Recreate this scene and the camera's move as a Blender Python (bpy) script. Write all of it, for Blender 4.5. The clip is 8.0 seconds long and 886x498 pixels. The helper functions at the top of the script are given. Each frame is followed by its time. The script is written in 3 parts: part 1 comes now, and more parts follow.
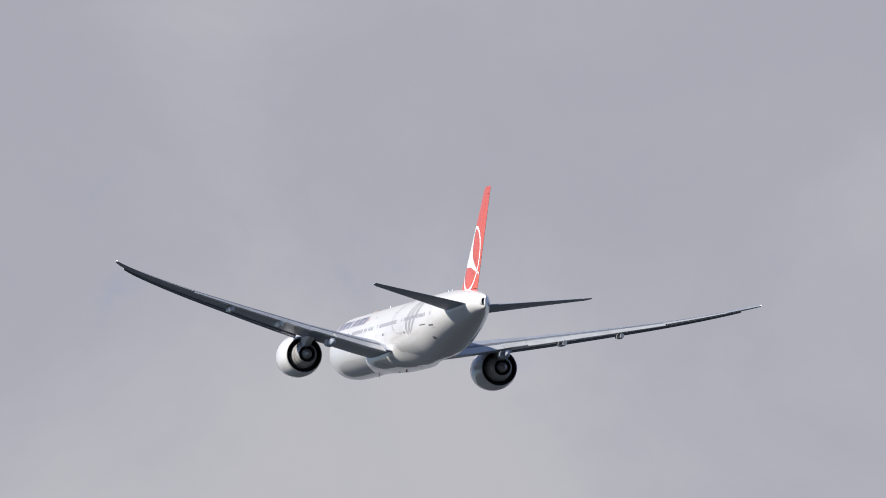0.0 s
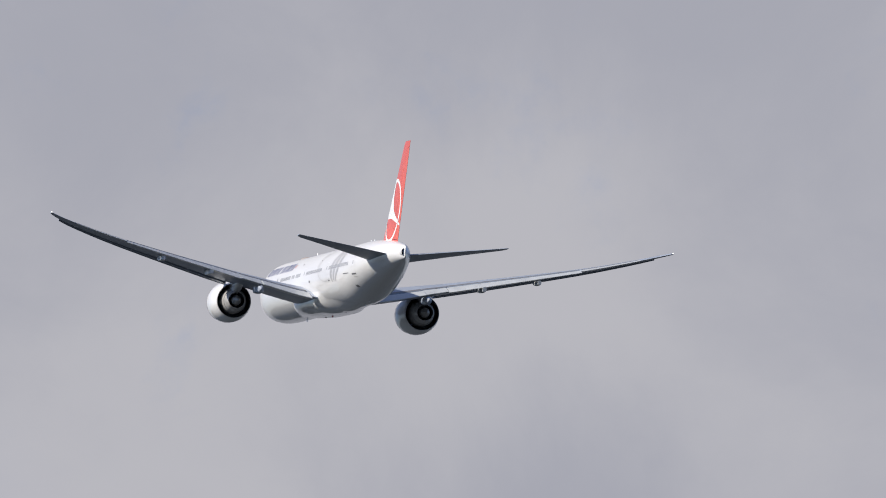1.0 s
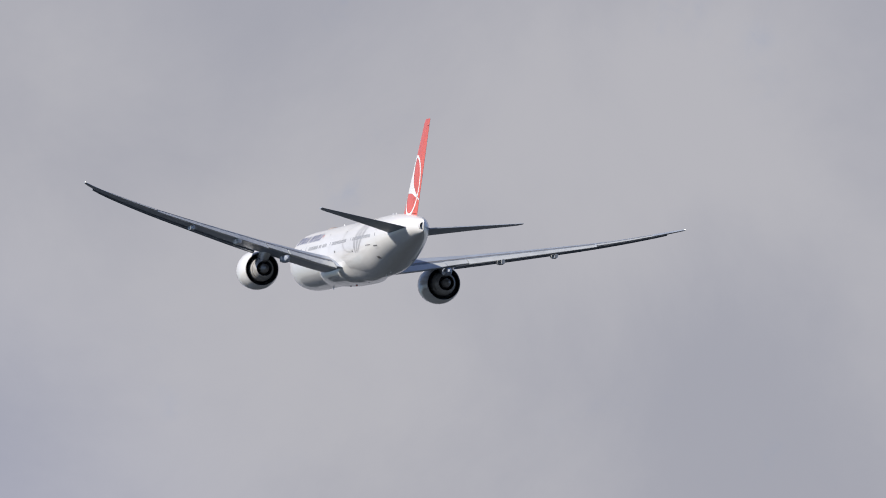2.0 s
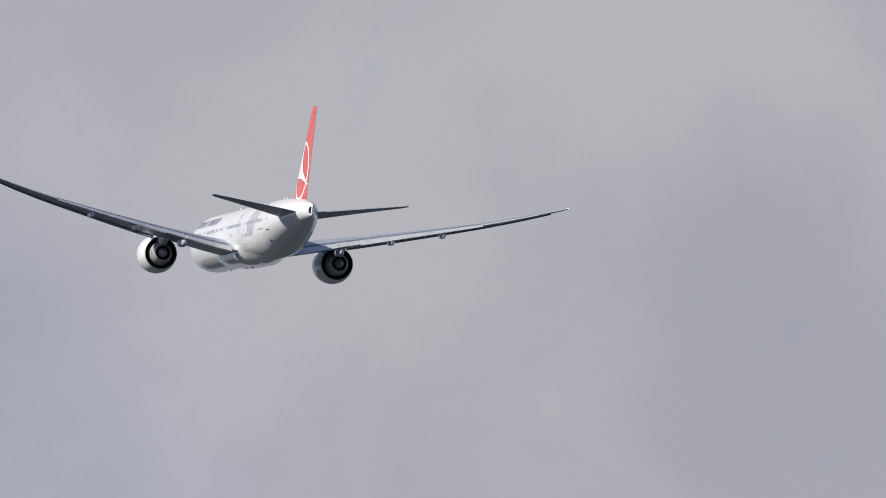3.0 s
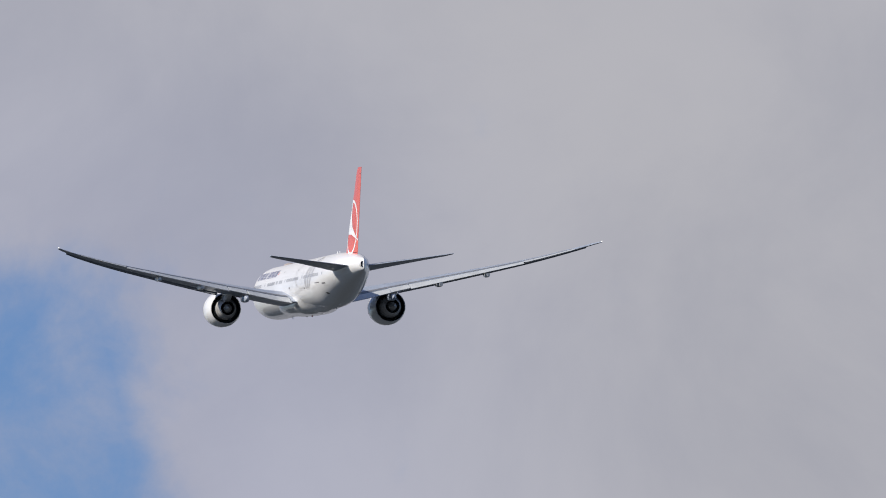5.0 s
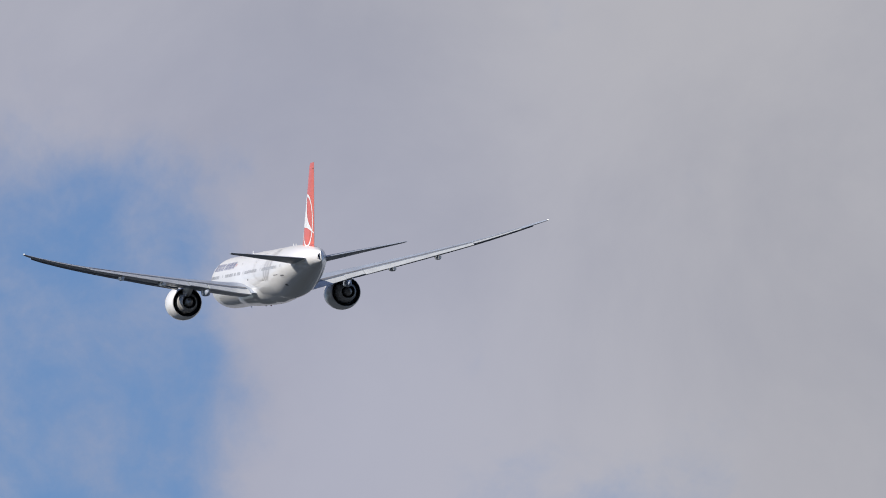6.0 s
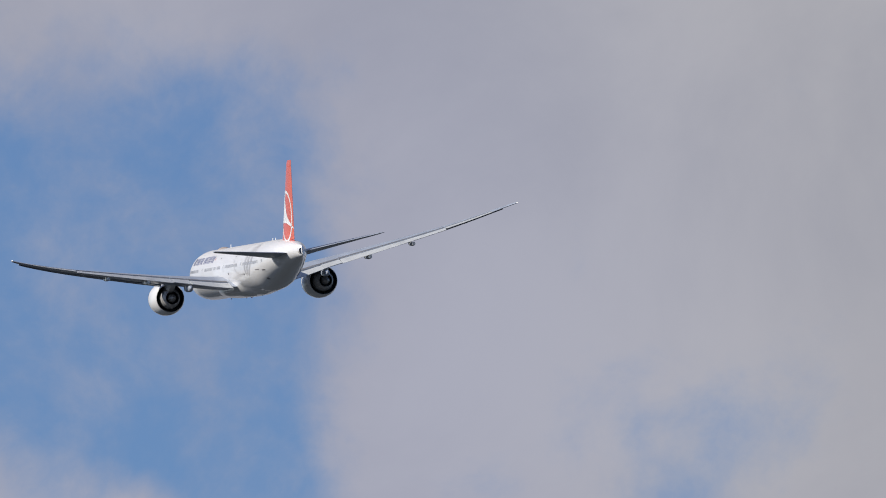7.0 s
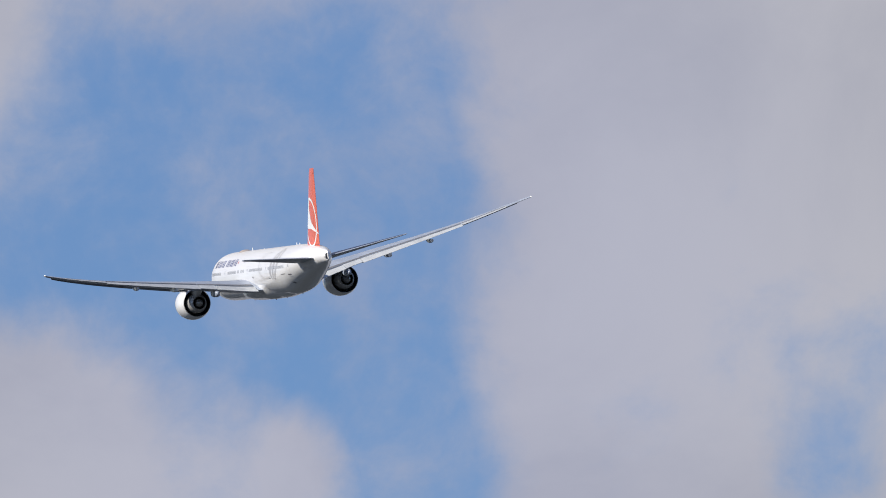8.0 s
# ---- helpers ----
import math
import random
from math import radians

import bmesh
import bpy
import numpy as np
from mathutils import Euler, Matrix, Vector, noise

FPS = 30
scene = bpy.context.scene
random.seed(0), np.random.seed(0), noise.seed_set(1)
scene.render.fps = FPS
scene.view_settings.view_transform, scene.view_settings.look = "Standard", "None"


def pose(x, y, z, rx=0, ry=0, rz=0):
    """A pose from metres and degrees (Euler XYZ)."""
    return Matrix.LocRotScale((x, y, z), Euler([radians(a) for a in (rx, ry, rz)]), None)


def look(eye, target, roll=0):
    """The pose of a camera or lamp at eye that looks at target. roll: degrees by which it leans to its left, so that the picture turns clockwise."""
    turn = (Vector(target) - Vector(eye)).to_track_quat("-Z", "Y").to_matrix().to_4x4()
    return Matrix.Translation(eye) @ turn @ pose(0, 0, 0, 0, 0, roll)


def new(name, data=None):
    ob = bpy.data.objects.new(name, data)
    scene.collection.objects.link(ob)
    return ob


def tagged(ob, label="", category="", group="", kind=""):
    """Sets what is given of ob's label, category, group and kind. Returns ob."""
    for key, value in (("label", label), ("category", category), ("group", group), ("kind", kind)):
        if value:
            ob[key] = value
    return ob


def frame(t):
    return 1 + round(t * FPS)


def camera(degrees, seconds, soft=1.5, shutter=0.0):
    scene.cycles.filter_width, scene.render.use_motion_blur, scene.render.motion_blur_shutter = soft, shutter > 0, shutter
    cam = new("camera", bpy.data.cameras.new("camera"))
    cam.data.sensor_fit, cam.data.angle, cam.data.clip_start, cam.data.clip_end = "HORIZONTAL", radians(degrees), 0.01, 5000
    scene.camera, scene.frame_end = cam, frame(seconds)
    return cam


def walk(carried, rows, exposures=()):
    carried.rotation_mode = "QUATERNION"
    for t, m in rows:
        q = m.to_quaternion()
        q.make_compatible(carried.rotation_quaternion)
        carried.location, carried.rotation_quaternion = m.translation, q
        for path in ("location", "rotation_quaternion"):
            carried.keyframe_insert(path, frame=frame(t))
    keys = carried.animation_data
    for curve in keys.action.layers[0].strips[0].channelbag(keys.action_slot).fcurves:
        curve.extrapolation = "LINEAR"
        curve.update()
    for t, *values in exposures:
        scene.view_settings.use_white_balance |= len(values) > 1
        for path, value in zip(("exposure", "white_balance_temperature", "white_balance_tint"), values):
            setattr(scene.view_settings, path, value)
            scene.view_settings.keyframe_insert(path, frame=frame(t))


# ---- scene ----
cam = camera(2.4, 8.0, soft=0.97)
# seconds, tilt, pan: a long lens on the ground that follows the departing airliner
CAMERA_ROWS = [
    (0.0, 101.0430, -0.0840),
    (0.5, 100.8030, 0.0932),
    (1.0, 100.5590, 0.1289),
    (1.2, 100.4565, 0.2324),
    (2.3, 100.0620, 0.6691),
    (2.5, 99.9780, 0.7076),
    (3.0, 99.8324, 0.6429),
    (3.5, 99.8494, 0.7994),
    (4.0, 99.6712, 1.0133),
    (4.5, 99.5442, 1.2446),
    (4.7, 99.4934, 1.3313),
    (5.8, 99.1674, 1.6098),
    (6.0, 99.1157, 1.6411),
    (6.5, 98.9910, 1.7593),
    (7.0, 98.8562, 1.9225),
    (7.5, 98.7182, 2.1506),
    (8.0, 98.6470, 2.3420),
]
walk(cam, [(t, pose(0, 0, 1.7, tilt, 0, pan)) for t, tilt, pan in CAMERA_ROWS],
     [(0.0, 0.05), (1.0, 0.0), (2.5, -0.05), (4.5, -0.06), (6.0, -0.08), (7.0, -0.18), (7.5, -0.08), (8.0, 0.0)])

# ---- light ----
SKY_TINT = (0.615, 0.735, 1.0, 1)
CLOUD_VEIL = (0.94, 0.97, 1.085, 1)
CLOUD_LOW, CLOUD_HIGH = (3.82, 3.88, 4.45, 1), (4.82, 4.79, 5.18, 1)
SUN_AZ, SUN_EL = -112.0, 33.0   # degrees, clockwise from the way the camera looks; above the horizon
SUN_WAY = Vector((math.sin(radians(SUN_AZ)) * math.cos(radians(SUN_EL)),
                  math.cos(radians(SUN_AZ)) * math.cos(radians(SUN_EL)), math.sin(radians(SUN_EL))))
sun = new("sun", bpy.data.lights.new("sun", "SUN"))
sun.data.energy, sun.data.angle, sun.data.color = 5.0, radians(0.5), (1.0, 0.93, 0.83)
sun.matrix_world = look(SUN_WAY * 100, (0, 0, 0))


class Nodes:
    """Short hand for node trees."""

    def __init__(self, tree):
        self.tree = tree
        tree.nodes.clear()

    def add(self, kind, **sockets):
        node = self.tree.nodes.new(kind)
        for key, value in sockets.items():
            key = int(key[1:]) if key[0] == "i" and key[1:].isdigit() else key.replace("_", " ")
            self.put(node.inputs[key], value)
        return node

    def put(self, socket, value):
        if isinstance(value, bpy.types.NodeSocket):
            self.tree.links.new(value, socket)
        else:
            socket.default_value = value

    def math(self, op, a, b=0.0, c=0.0):
        node = self.add("ShaderNodeMath", i0=a, i1=b, i2=c)
        node.operation = op
        return node.outputs[0]

    def mix(self, fac, a, b, blend="MIX"):
        node = self.add("ShaderNodeMix")
        node.data_type, node.blend_type = "RGBA", blend
        for i, v in ((0, fac), (6, a), (7, b)):
            self.put(node.inputs[i], v)
        return node.outputs[2]

    def noise(self, vector, scale, detail=4.0, rough=0.55, warp=0.0):
        return self.add("ShaderNodeTexNoise", Vector=vector, Scale=scale, Detail=detail, Roughness=rough, Distortion=warp).outputs["Fac"]

    def remap(self, value, a, b, c=0.0, d=1.0):
        node = self.add("ShaderNodeMapRange", i0=value, i1=a, i2=b, i3=c, i4=d)
        node.interpolation_type = "SMOOTHSTEP"
        return node.outputs[0]


def sky_way(x, y):
    """Unit vector to a spot of the sky: x degrees to the right of north, y degrees up."""
    return Vector((math.sin(radians(x)) * math.cos(radians(y)), math.cos(radians(x)) * math.cos(radians(y)), math.sin(radians(y))))


# openings in the cloud: degrees east of north, degrees up, radius, depth
HOLES = [(-2.50, 8.60, 0.36, 0.5), (-3.13, 8.79, 0.55, 1.1), (-2.62, 8.68, 0.52, 1.1), (-2.88, 8.42, 0.48, 1.0), (-2.48, 8.36, 0.30, 0.8),
         (-2.41, 7.98, 0.34, 1.1), (-2.54, 9.12, 0.44, 0.9), (-3.59, 8.65, 0.40, 1.0), (-2.44, 8.90, 0.24, 0.6),
         (-2.81, 9.15, 0.40, 0.7), (-3.34, 9.05, 0.35, 0.4), (-2.31, 8.75, 0.22, 0.3),
         (-2.42, 8.10, 0.30, 1.1), (-2.72, 8.06, 0.20, -0.7), (-3.42, 8.12, 0.34, -0.6), (-3.18, 9.20, 0.36, 0.5), (-2.47, 9.20, 0.26, 0.6), (-1.36, 8.07, 0.2, 0.25),
         (-1.30, 8.34, 0.30, 0.45), (-1.33, 8.07, 0.22, 0.6), (-1.20, 8.02, 0.22, 0.5), (-1.13, 8.30, 0.25, 0.4), (-1.72, 8.20, 0.3, 0.2)]
# paler and darker parts of the cloud deck: degrees east of north, degrees up, radius, amount
TONES = [(-1.15, 11.72, 0.5, -0.5), (1.25, 11.75, 0.5, -0.5), (0.80, 11.05, 0.6, -0.4), (-1.0, 11.15, 0.6, -0.5), (-1.75, 10.05, 0.5, 0.25), (-0.05, 10.48, 0.55, 0.45), (-0.59, 10.22, 0.65, 0.45), (-1.08, 9.85, 0.55, 0.4), (0.15, 11.45, 0.6, -0.5), (0.30, 9.55, 0.6, -0.5),
         (-1.92, 9.55, 0.5, -0.3), (-0.89, 11.10, 0.5, -0.2), (-0.69, 9.10, 0.6, -0.15), (-1.57, 8.55, 0.5, 0.35), (-1.87, 9.10, 0.4, 0.1), (-3.29, 8.05, 0.6, 0.2), (-2.76, 7.95, 0.4, 0.3), (-1.42, 8.90, 0.7, 0.35), (-1.18, 8.40, 0.5, 0.2)]


def build_sky():
    world = bpy.data.worlds.new("sky")
    scene.world = world
    world.use_nodes = True
    n = Nodes(world.node_tree)
    way = n.add("ShaderNodeTexCoord").outputs["Generated"]

    def gap(x, y):
        node = n.add("ShaderNodeVectorMath", i0=way, i1=sky_way(x, y))
        node.operation = "DISTANCE"
        return node.outputs["Value"]

    air = n.add("ShaderNodeTexSky")
    air.sky_type, air.sun_disc = "NISHITA", False
    air.sun_elevation, air.sun_rotation = radians(SUN_EL), radians(SUN_AZ)
    air.dust_density, air.ozone_density = 0.3, 3.0
    blue = n.mix(1.0, air.outputs[0], SKY_TINT, "MULTIPLY")
    broad = n.noise(way, 34.0, 5.0, 0.55, 0.4)
    wisps = n.noise(way, 150.0, 6.0, 0.62, 0.25)
    shreds = n.noise(way, 520.0, 5.0, 0.6, 0.3)
    cover = n.math("ADD", n.math("MULTIPLY", n.math("SUBTRACT", broad, 0.5), 0.9), n.math("MULTIPLY", n.math("SUBTRACT", wisps, 0.5), 2.2))
    cover = n.math("ADD", cover, n.math("MULTIPLY", n.math("SUBTRACT", shreds, 0.5), 0.55))
    cover = n.math("ADD", cover, 1.44)
    opening = 0.0
    # the deck breaks up away from the north
    cover = n.math("SUBTRACT", cover, n.remap(gap(-1.0, 9.8), 0.08, 0.35, 0.0, 1.45))
    for x, y, r, depth in HOLES:
        opening = n.math("ADD", opening, n.remap(gap(x, y), radians(r) * 1.3, 0.0, 0.0, depth * 1.15))
    cover = n.math("SUBTRACT", cover, n.math("MINIMUM", opening, 1.54))
    cover = n.remap(cover, -0.5, 1.28)
    tone = n.math("ADD", n.math("MULTIPLY", n.noise(way, 60.0, 8.0, 0.6, 0.3), 2.0), -0.52)
    for x, y, r, amount in TONES:
        tone = n.math("ADD", tone, n.remap(gap(x, y), radians(r) * 1.4, 0.0, 0.0, amount))
    cloud = n.mix(n.remap(tone, -0.1, 1.1), CLOUD_LOW, CLOUD_HIGH)
    # thin cloud round the blue gaps lets the blue through
    cloud = n.mix(n.remap(gap(-2.6, 8.6), radians(2.1), radians(0.5)), cloud, CLOUD_VEIL, "MULTIPLY")
    colour = n.mix(cover, blue, cloud)
    back = n.add("ShaderNodeBackground", Color=colour, Strength=0.1)
    n.add("ShaderNodeOutputWorld", Surface=back.outputs[0])


build_sky()

# ---- materials ----


def paint(name, colour, rough=0.35, metal=0.0, vary=0.06, scale=0.6, bump=0.0, coat=0.0, streak=(1, 1, 1), dirt=None, shine=0.5):
    """Paint or metal with broad stains, fine grain and a little relief."""
    m = bpy.data.materials.new(name)
    m.use_nodes = True
    n = Nodes(m.node_tree)
    at = n.add("ShaderNodeTexCoord").outputs["Object"]
    at = n.add("ShaderNodeMapping", Vector=at, Scale=streak).outputs[0]
    broad = n.noise(at, scale, 4.0, 0.6)
    fine = n.noise(at, scale * 14, 3.0, 0.6)
    both = n.math("ADD", n.math("MULTIPLY", broad, 0.7), n.math("MULTIPLY", fine, 0.3))
    low = [c * (1 - vary * 2) for c in colour] if dirt is None else dirt
    high = [min(1, c * (1 + vary)) for c in colour]
    tint = n.mix(n.remap(both, 0.32, 0.62), (*low, 1), (*high, 1))
    shader = n.add("ShaderNodeBsdfPrincipled", Base_Color=tint, Metallic=metal, Coat_Weight=coat, Coat_Roughness=0.025, Specular_IOR_Level=shine,
                   Roughness=n.math("ADD", n.math("MULTIPLY", broad, 0.12), rough - 0.06))
    if bump:
        b = n.add("ShaderNodeBump", Strength=bump, Distance=0.01, Height=both)
        n.put(shader.inputs["Normal"], b.outputs[0])
    n.add("ShaderNodeOutputMaterial", Surface=shader.outputs[0])
    return m


def glowing(name, colour, strength):
    m = bpy.data.materials.new(name)
    m.use_nodes = True
    n = Nodes(m.node_tree)
    glow = n.add("ShaderNodeEmission", Color=(*colour, 1), Strength=strength)
    n.add("ShaderNodeOutputMaterial", Surface=glow.outputs[0])
    return m


WHITE = paint("white_gloss_paint", (0.80, 0.80, 0.80), 0.35, vary=0.015, scale=0.25, coat=0.6, shine=0.15, streak=(1, 0.3, 1))
PYLON_GREY = paint("pale_grey_pylon_paint", (0.66, 0.66, 0.66), 0.4, vary=0.05, scale=0.8)
# wing and slat greys have the blue of sky light and haze mixed in
WING_GREY = paint("wing_grey_paint", (0.33, 0.37, 0.44), 0.38, vary=0.07, scale=0.7, streak=(1, 0.3, 1))
FLAP_GREY = paint("flap_grey_paint", (0.48, 0.50, 0.51), 0.38, vary=0.06, scale=0.8, streak=(1, 0.4, 1))
SLAT_METAL = paint("slat_grey_paint", (0.34, 0.38, 0.45), 0.4, vary=0.08, scale=0.8)
RED = paint("red_tail_paint", (0.72, 0.12, 0.058), 0.3, vary=0.05, scale=0.4, coat=0.4)
MARK_WHITE = paint("white_emblem_paint", (0.82, 0.82, 0.82), 0.3, vary=0.02)
MARK_GREY = paint("grey_motif_paint", (0.42, 0.42, 0.43), 0.35, vary=0.05)
MARK_BLUE = paint("dark_blue_lettering_paint", (0.06, 0.075, 0.21), 0.35, vary=0.05)
PANE = paint("dim_cabin_window", (0.44, 0.45, 0.47), 0.2, vary=0.08)
MARK_RED = paint("red_flag_paint", (0.55, 0.04, 0.04), 0.35, vary=0.04)
MARK_PALE = paint("pale_grey_line_paint", (0.50, 0.50, 0.50), 0.35, vary=0.04)
SEAM_DARK = paint("dark_grey_panel_and_gap_shade", (0.16, 0.16, 0.17), 0.5, vary=0.08)
SEAM = paint("grey_seam", (0.62, 0.62, 0.63), 0.5, vary=0.05)
DARK = paint("black_opening", (0.015, 0.015, 0.017), 0.6, vary=0.1)
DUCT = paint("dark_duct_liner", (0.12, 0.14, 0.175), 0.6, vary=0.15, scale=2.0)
NOZZLE = paint("heat_stained_nozzle_metal", (0.42, 0.415, 0.41), 0.42, metal=0.1, vary=0.12, scale=1.5)
PLUG = paint("sooty_plug_metal", (0.34, 0.335, 0.33), 0.42, metal=0.2, vary=0.15, scale=2.0)
LIP = paint("bare_inlet_lip_metal", (0.6, 0.6, 0.62), 0.2, metal=1.0, vary=0.04)
DOME = paint("beige_dome_paint", (0.40, 0.34, 0.30), 0.5, vary=0.08)
RED_LENS = paint("red_lens", (0.5, 0.03, 0.02), 0.15, vary=0.05)
LAMP = glowing("white_position_lamp", (1.0, 0.97, 0.9), 2.0)
GRASS = paint("dark_woodland", (0.043, 0.050, 0.055), 0.95, vary=0.3, scale=0.01, dirt=(0.058, 0.061, 0.064), shine=0.0)

# ---- shapes: x to the right wing, y to the nose, z up, metres; stations run aft from the nose ----


def station(s):
    return 36.0 - s


def part(name, bm, material, parent, label=""):
    """One mesh object under a thing or a part."""
    bmesh.ops.recalc_face_normals(bm, faces=bm.faces)
    mesh = bpy.data.meshes.new(name)
    bm.to_mesh(mesh)
    bm.free()
    mesh.materials.append(material)
    mesh.polygons.foreach_set("use_smooth", [True] * len(mesh.polygons))
    mesh.set_sharp_from_angle(angle=radians(32))
    ob = new(name, mesh)
    ob.parent = parent
    return tagged(ob, label)


def loft(rings, start_cap=True, end_cap=True, closed=True, bm=None):
    """Skin over rings of equal length."""
    bm = bm or bmesh.new()
    rows = [[bm.verts.new(p) for p in ring] for ring in rings]
    count = len(rows[0])
    for a, b in zip(rows, rows[1:]):
        for i in range(count if closed else count - 1):
            j = (i + 1) % count
            bm.faces.new((a[i], a[j], b[j], b[i]))
    if closed and start_cap:
        bm.faces.new(rows[0])
    if closed and end_cap:
        bm.faces.new(rows[-1][::-1])
    return bm


def table(rows, x):
    """Smooth reading between the rows (x, a, b, ...), by monotone cubics."""
    xs = [r[0] for r in rows]
    x = min(max(x, xs[0]), xs[-1])
    i = max(k for k in range(len(xs) - 1) if xs[k] <= x or k == 0)
    h = xs[i + 1] - xs[i]
    u = (x - xs[i]) / h
    out = []
    for c in range(1, len(rows[0])):
        def slope(k):
            if k <= 0 or k >= len(xs) - 1:
                k0, k1 = (0, 1) if k <= 0 else (len(xs) - 2, len(xs) - 1)
                return (rows[k1][c] - rows[k0][c]) / (xs[k1] - xs[k0])
            d0 = (rows[k][c] - rows[k - 1][c]) / (xs[k] - xs[k - 1])
            d1 = (rows[k + 1][c] - rows[k][c]) / (xs[k + 1] - xs[k])
            return 0.0 if d0 * d1 <= 0 else 2 * d0 * d1 / (d0 + d1)
        a, b, m0, m1 = rows[i][c], rows[i + 1][c], slope(i) * h, slope(i + 1) * h
        out.append((2 * u**3 - 3 * u**2 + 1) * a + (u**3 - 2 * u**2 + u) * m0 + (-2 * u**3 + 3 * u**2) * b + (u**3 - u**2) * m1)
    return out


# station, half width, top, bottom
HULL = [(0.0, 0.05, -0.57, -0.67), (0.4, 0.62, 0.03, -1.12), (1.5, 1.35, 0.83, -1.72), (3.0, 1.98, 1.73, -2.14), (5.0, 2.55, 2.73, -2.47),
        (8.0, 2.98, 3.42, -2.68), (11.0, 3.1, 3.55, -2.72), (30.0, 3.1, 3.55, -2.72), (48.0, 3.1, 3.55, -2.72), (51.0, 3.1, 3.55, -2.72), (54.0, 3.03, 3.55, -2.50),
        (57.0, 2.88, 3.54, -1.92), (60.0, 2.62, 3.49, -1.32), (64.0, 2.12, 3.32, -0.55), (68.0, 1.48, 3.05, 0.22),
        (71.0, 0.82, 2.66, 0.76), (72.6, 0.34, 2.42, 1.0), (73.1, 0.14, 2.28, 1.14), (73.25, 0.05, 2.15, 1.3)]


def hull(s, angle, off=0.0):
    """A point of the fuselage skin: station, degrees from the crown (minus to the left wing)."""
    w, top, bottom = table(HULL, s)
    a = radians(angle)
    r = (top - bottom) / 2
    return Vector(((w + off) * math.sin(a), station(s), (top + bottom) / 2 + (r + off) * math.cos(a)))


def build_fuselage(plane):
    stops = [0.0, 0.15, 0.4, 0.9, 1.5, 2.2, 3, 4, 5, 6.5, 8, 9.5, 11] + list(range(14, 48, 3)) + [48 + i * 0.8 for i in range(30)] + [72.0, 72.6, 72.9, 73.1, 73.25]
    rings = [[hull(s, a) for a in range(0, 360, 5)] for s in stops]
    return part("fuselage", loft(rings), WHITE, plane, "white gloss painted fuselage")


# span, leading edge station, trailing edge station, height of the trailing edge, thickness, incidence in degrees
WING = [(0.0, 23.0, 39.6, -1.85, 0.13, 3.0), (3.0, 25.1, 39.7, -1.55, 0.118, 3.2), (9.8, 30.0, 40.0, -0.16, 0.122, 2.0),
        (14.5, 33.3, 41.6, 0.77, 0.115, 1.4), (19.6, 37.0, 43.4, 1.79, 0.105, 0.8), (25.0, 40.8, 45.3, 2.92, 0.095, 0.2),
        (29.8, 44.3, 47.0, 4.1, 0.11, -0.3), (31.0, 45.7, 47.7, 4.42, 0.135, -0.4), (31.9, 47.2, 48.55, 4.66, 0.16, -0.4), (32.3, 48.2, 49.0, 4.76, 0.2, -0.4)]
TAILPLANE = [(0.0, 61.4, 68.9, 1.49, 0.10, -3.4), (1.0, 62.3, 69.2, 1.61, 0.10, -3.4), (10.3, 70.0, 72.2, 2.75, 0.09, -2.0), (10.75, 70.8, 72.35, 2.81, 0.08, -2.0)]


def foil(rows, span, c, side, straight=False):
    """A point of a lifting surface: c runs from the leading edge (0) to the trailing edge (1), side 1 is above, -1 below."""
    if straight:
        i = max(k for k in range(len(rows) - 1) if rows[k][0] <= span or k == 0)
        u = (span - rows[i][0]) / (rows[i + 1][0] - rows[i][0])
        le, te, z, thick, inc = [a + (b - a) * u for a, b in zip(rows[i][1:], rows[i + 1][1:])]
    else:
        le, te, z, thick, inc = table(rows, span)
    chord = te - le
    k = min(max(c, 0.0), 1.0)
    half = 5 * thick * (0.2969 * k**0.5 - 0.126 * k - 0.3516 * k**2 + 0.2843 * k**3 - 0.1015 * k**4) + 0.0012
    camber = 0.012 * math.sin(math.pi * k)
    return Vector((span, station(le + chord * c), z + chord * (1 - c) * math.tan(radians(inc)) + chord * (side * half + camber)))


def foil_ring(rows, span, c0, c1, steps=10, straight=False):
    """Closed section between two chord parts."""
    cs = [c0 + (c1 - c0) * (0.5 - 0.5 * math.cos(math.pi * i / steps)) for i in range(steps + 1)]
    return [foil(rows, span, c, 1, straight) for c in cs] + [foil(rows, span, c, -1, straight) for c in cs[::-1]]


def turned(points, hinge, degrees, aft=0.0, down=0.0):
    """Points of a section swung about a hinge (trailing edge down for plus) and slid aft and down."""
    c, s = math.cos(radians(degrees)), math.sin(radians(degrees))
    out = []
    for p in points:
        y, z = p.y - hinge.y, p.z - hinge.z
        out.append(Vector((p.x, hinge.y + y * c - z * s - aft, hinge.z + y * s + z * c - down)))
    return out


def mirrored(rings, side):
    return [[Vector((p.x * side, p.y, p.z)) for p in ring] for ring in rings]


def spans(a, b, step=1.2):
    count = max(2, round((b - a) / step) + 1)
    return [a + (b - a) * i / (count - 1) for i in range(count)]


FLAPS = [("inboard_flap", 3.35, 8.45, 0.80, 3, 0.62, 0.08), ("flaperon", 8.5, 10.78, 0.80, 4, 0.1, 0.02), ("outboard_flap", 10.85, 23.6, 0.77, 5, 0.34, 0.07), ("aileron", 23.75, 29.3, 0.78, 2, 0.0, 0.0)]
SLATS = [(10.9, 14.66), (14.68, 18.56), (18.58, 22.46), (22.48, 26.36), (26.38, 30.95)]


def rear_limit(span):
    for _, a, b, c, *_ in FLAPS:
        if a - 0.06 <= span <= b + 0.06:
            return c
    return 1.0


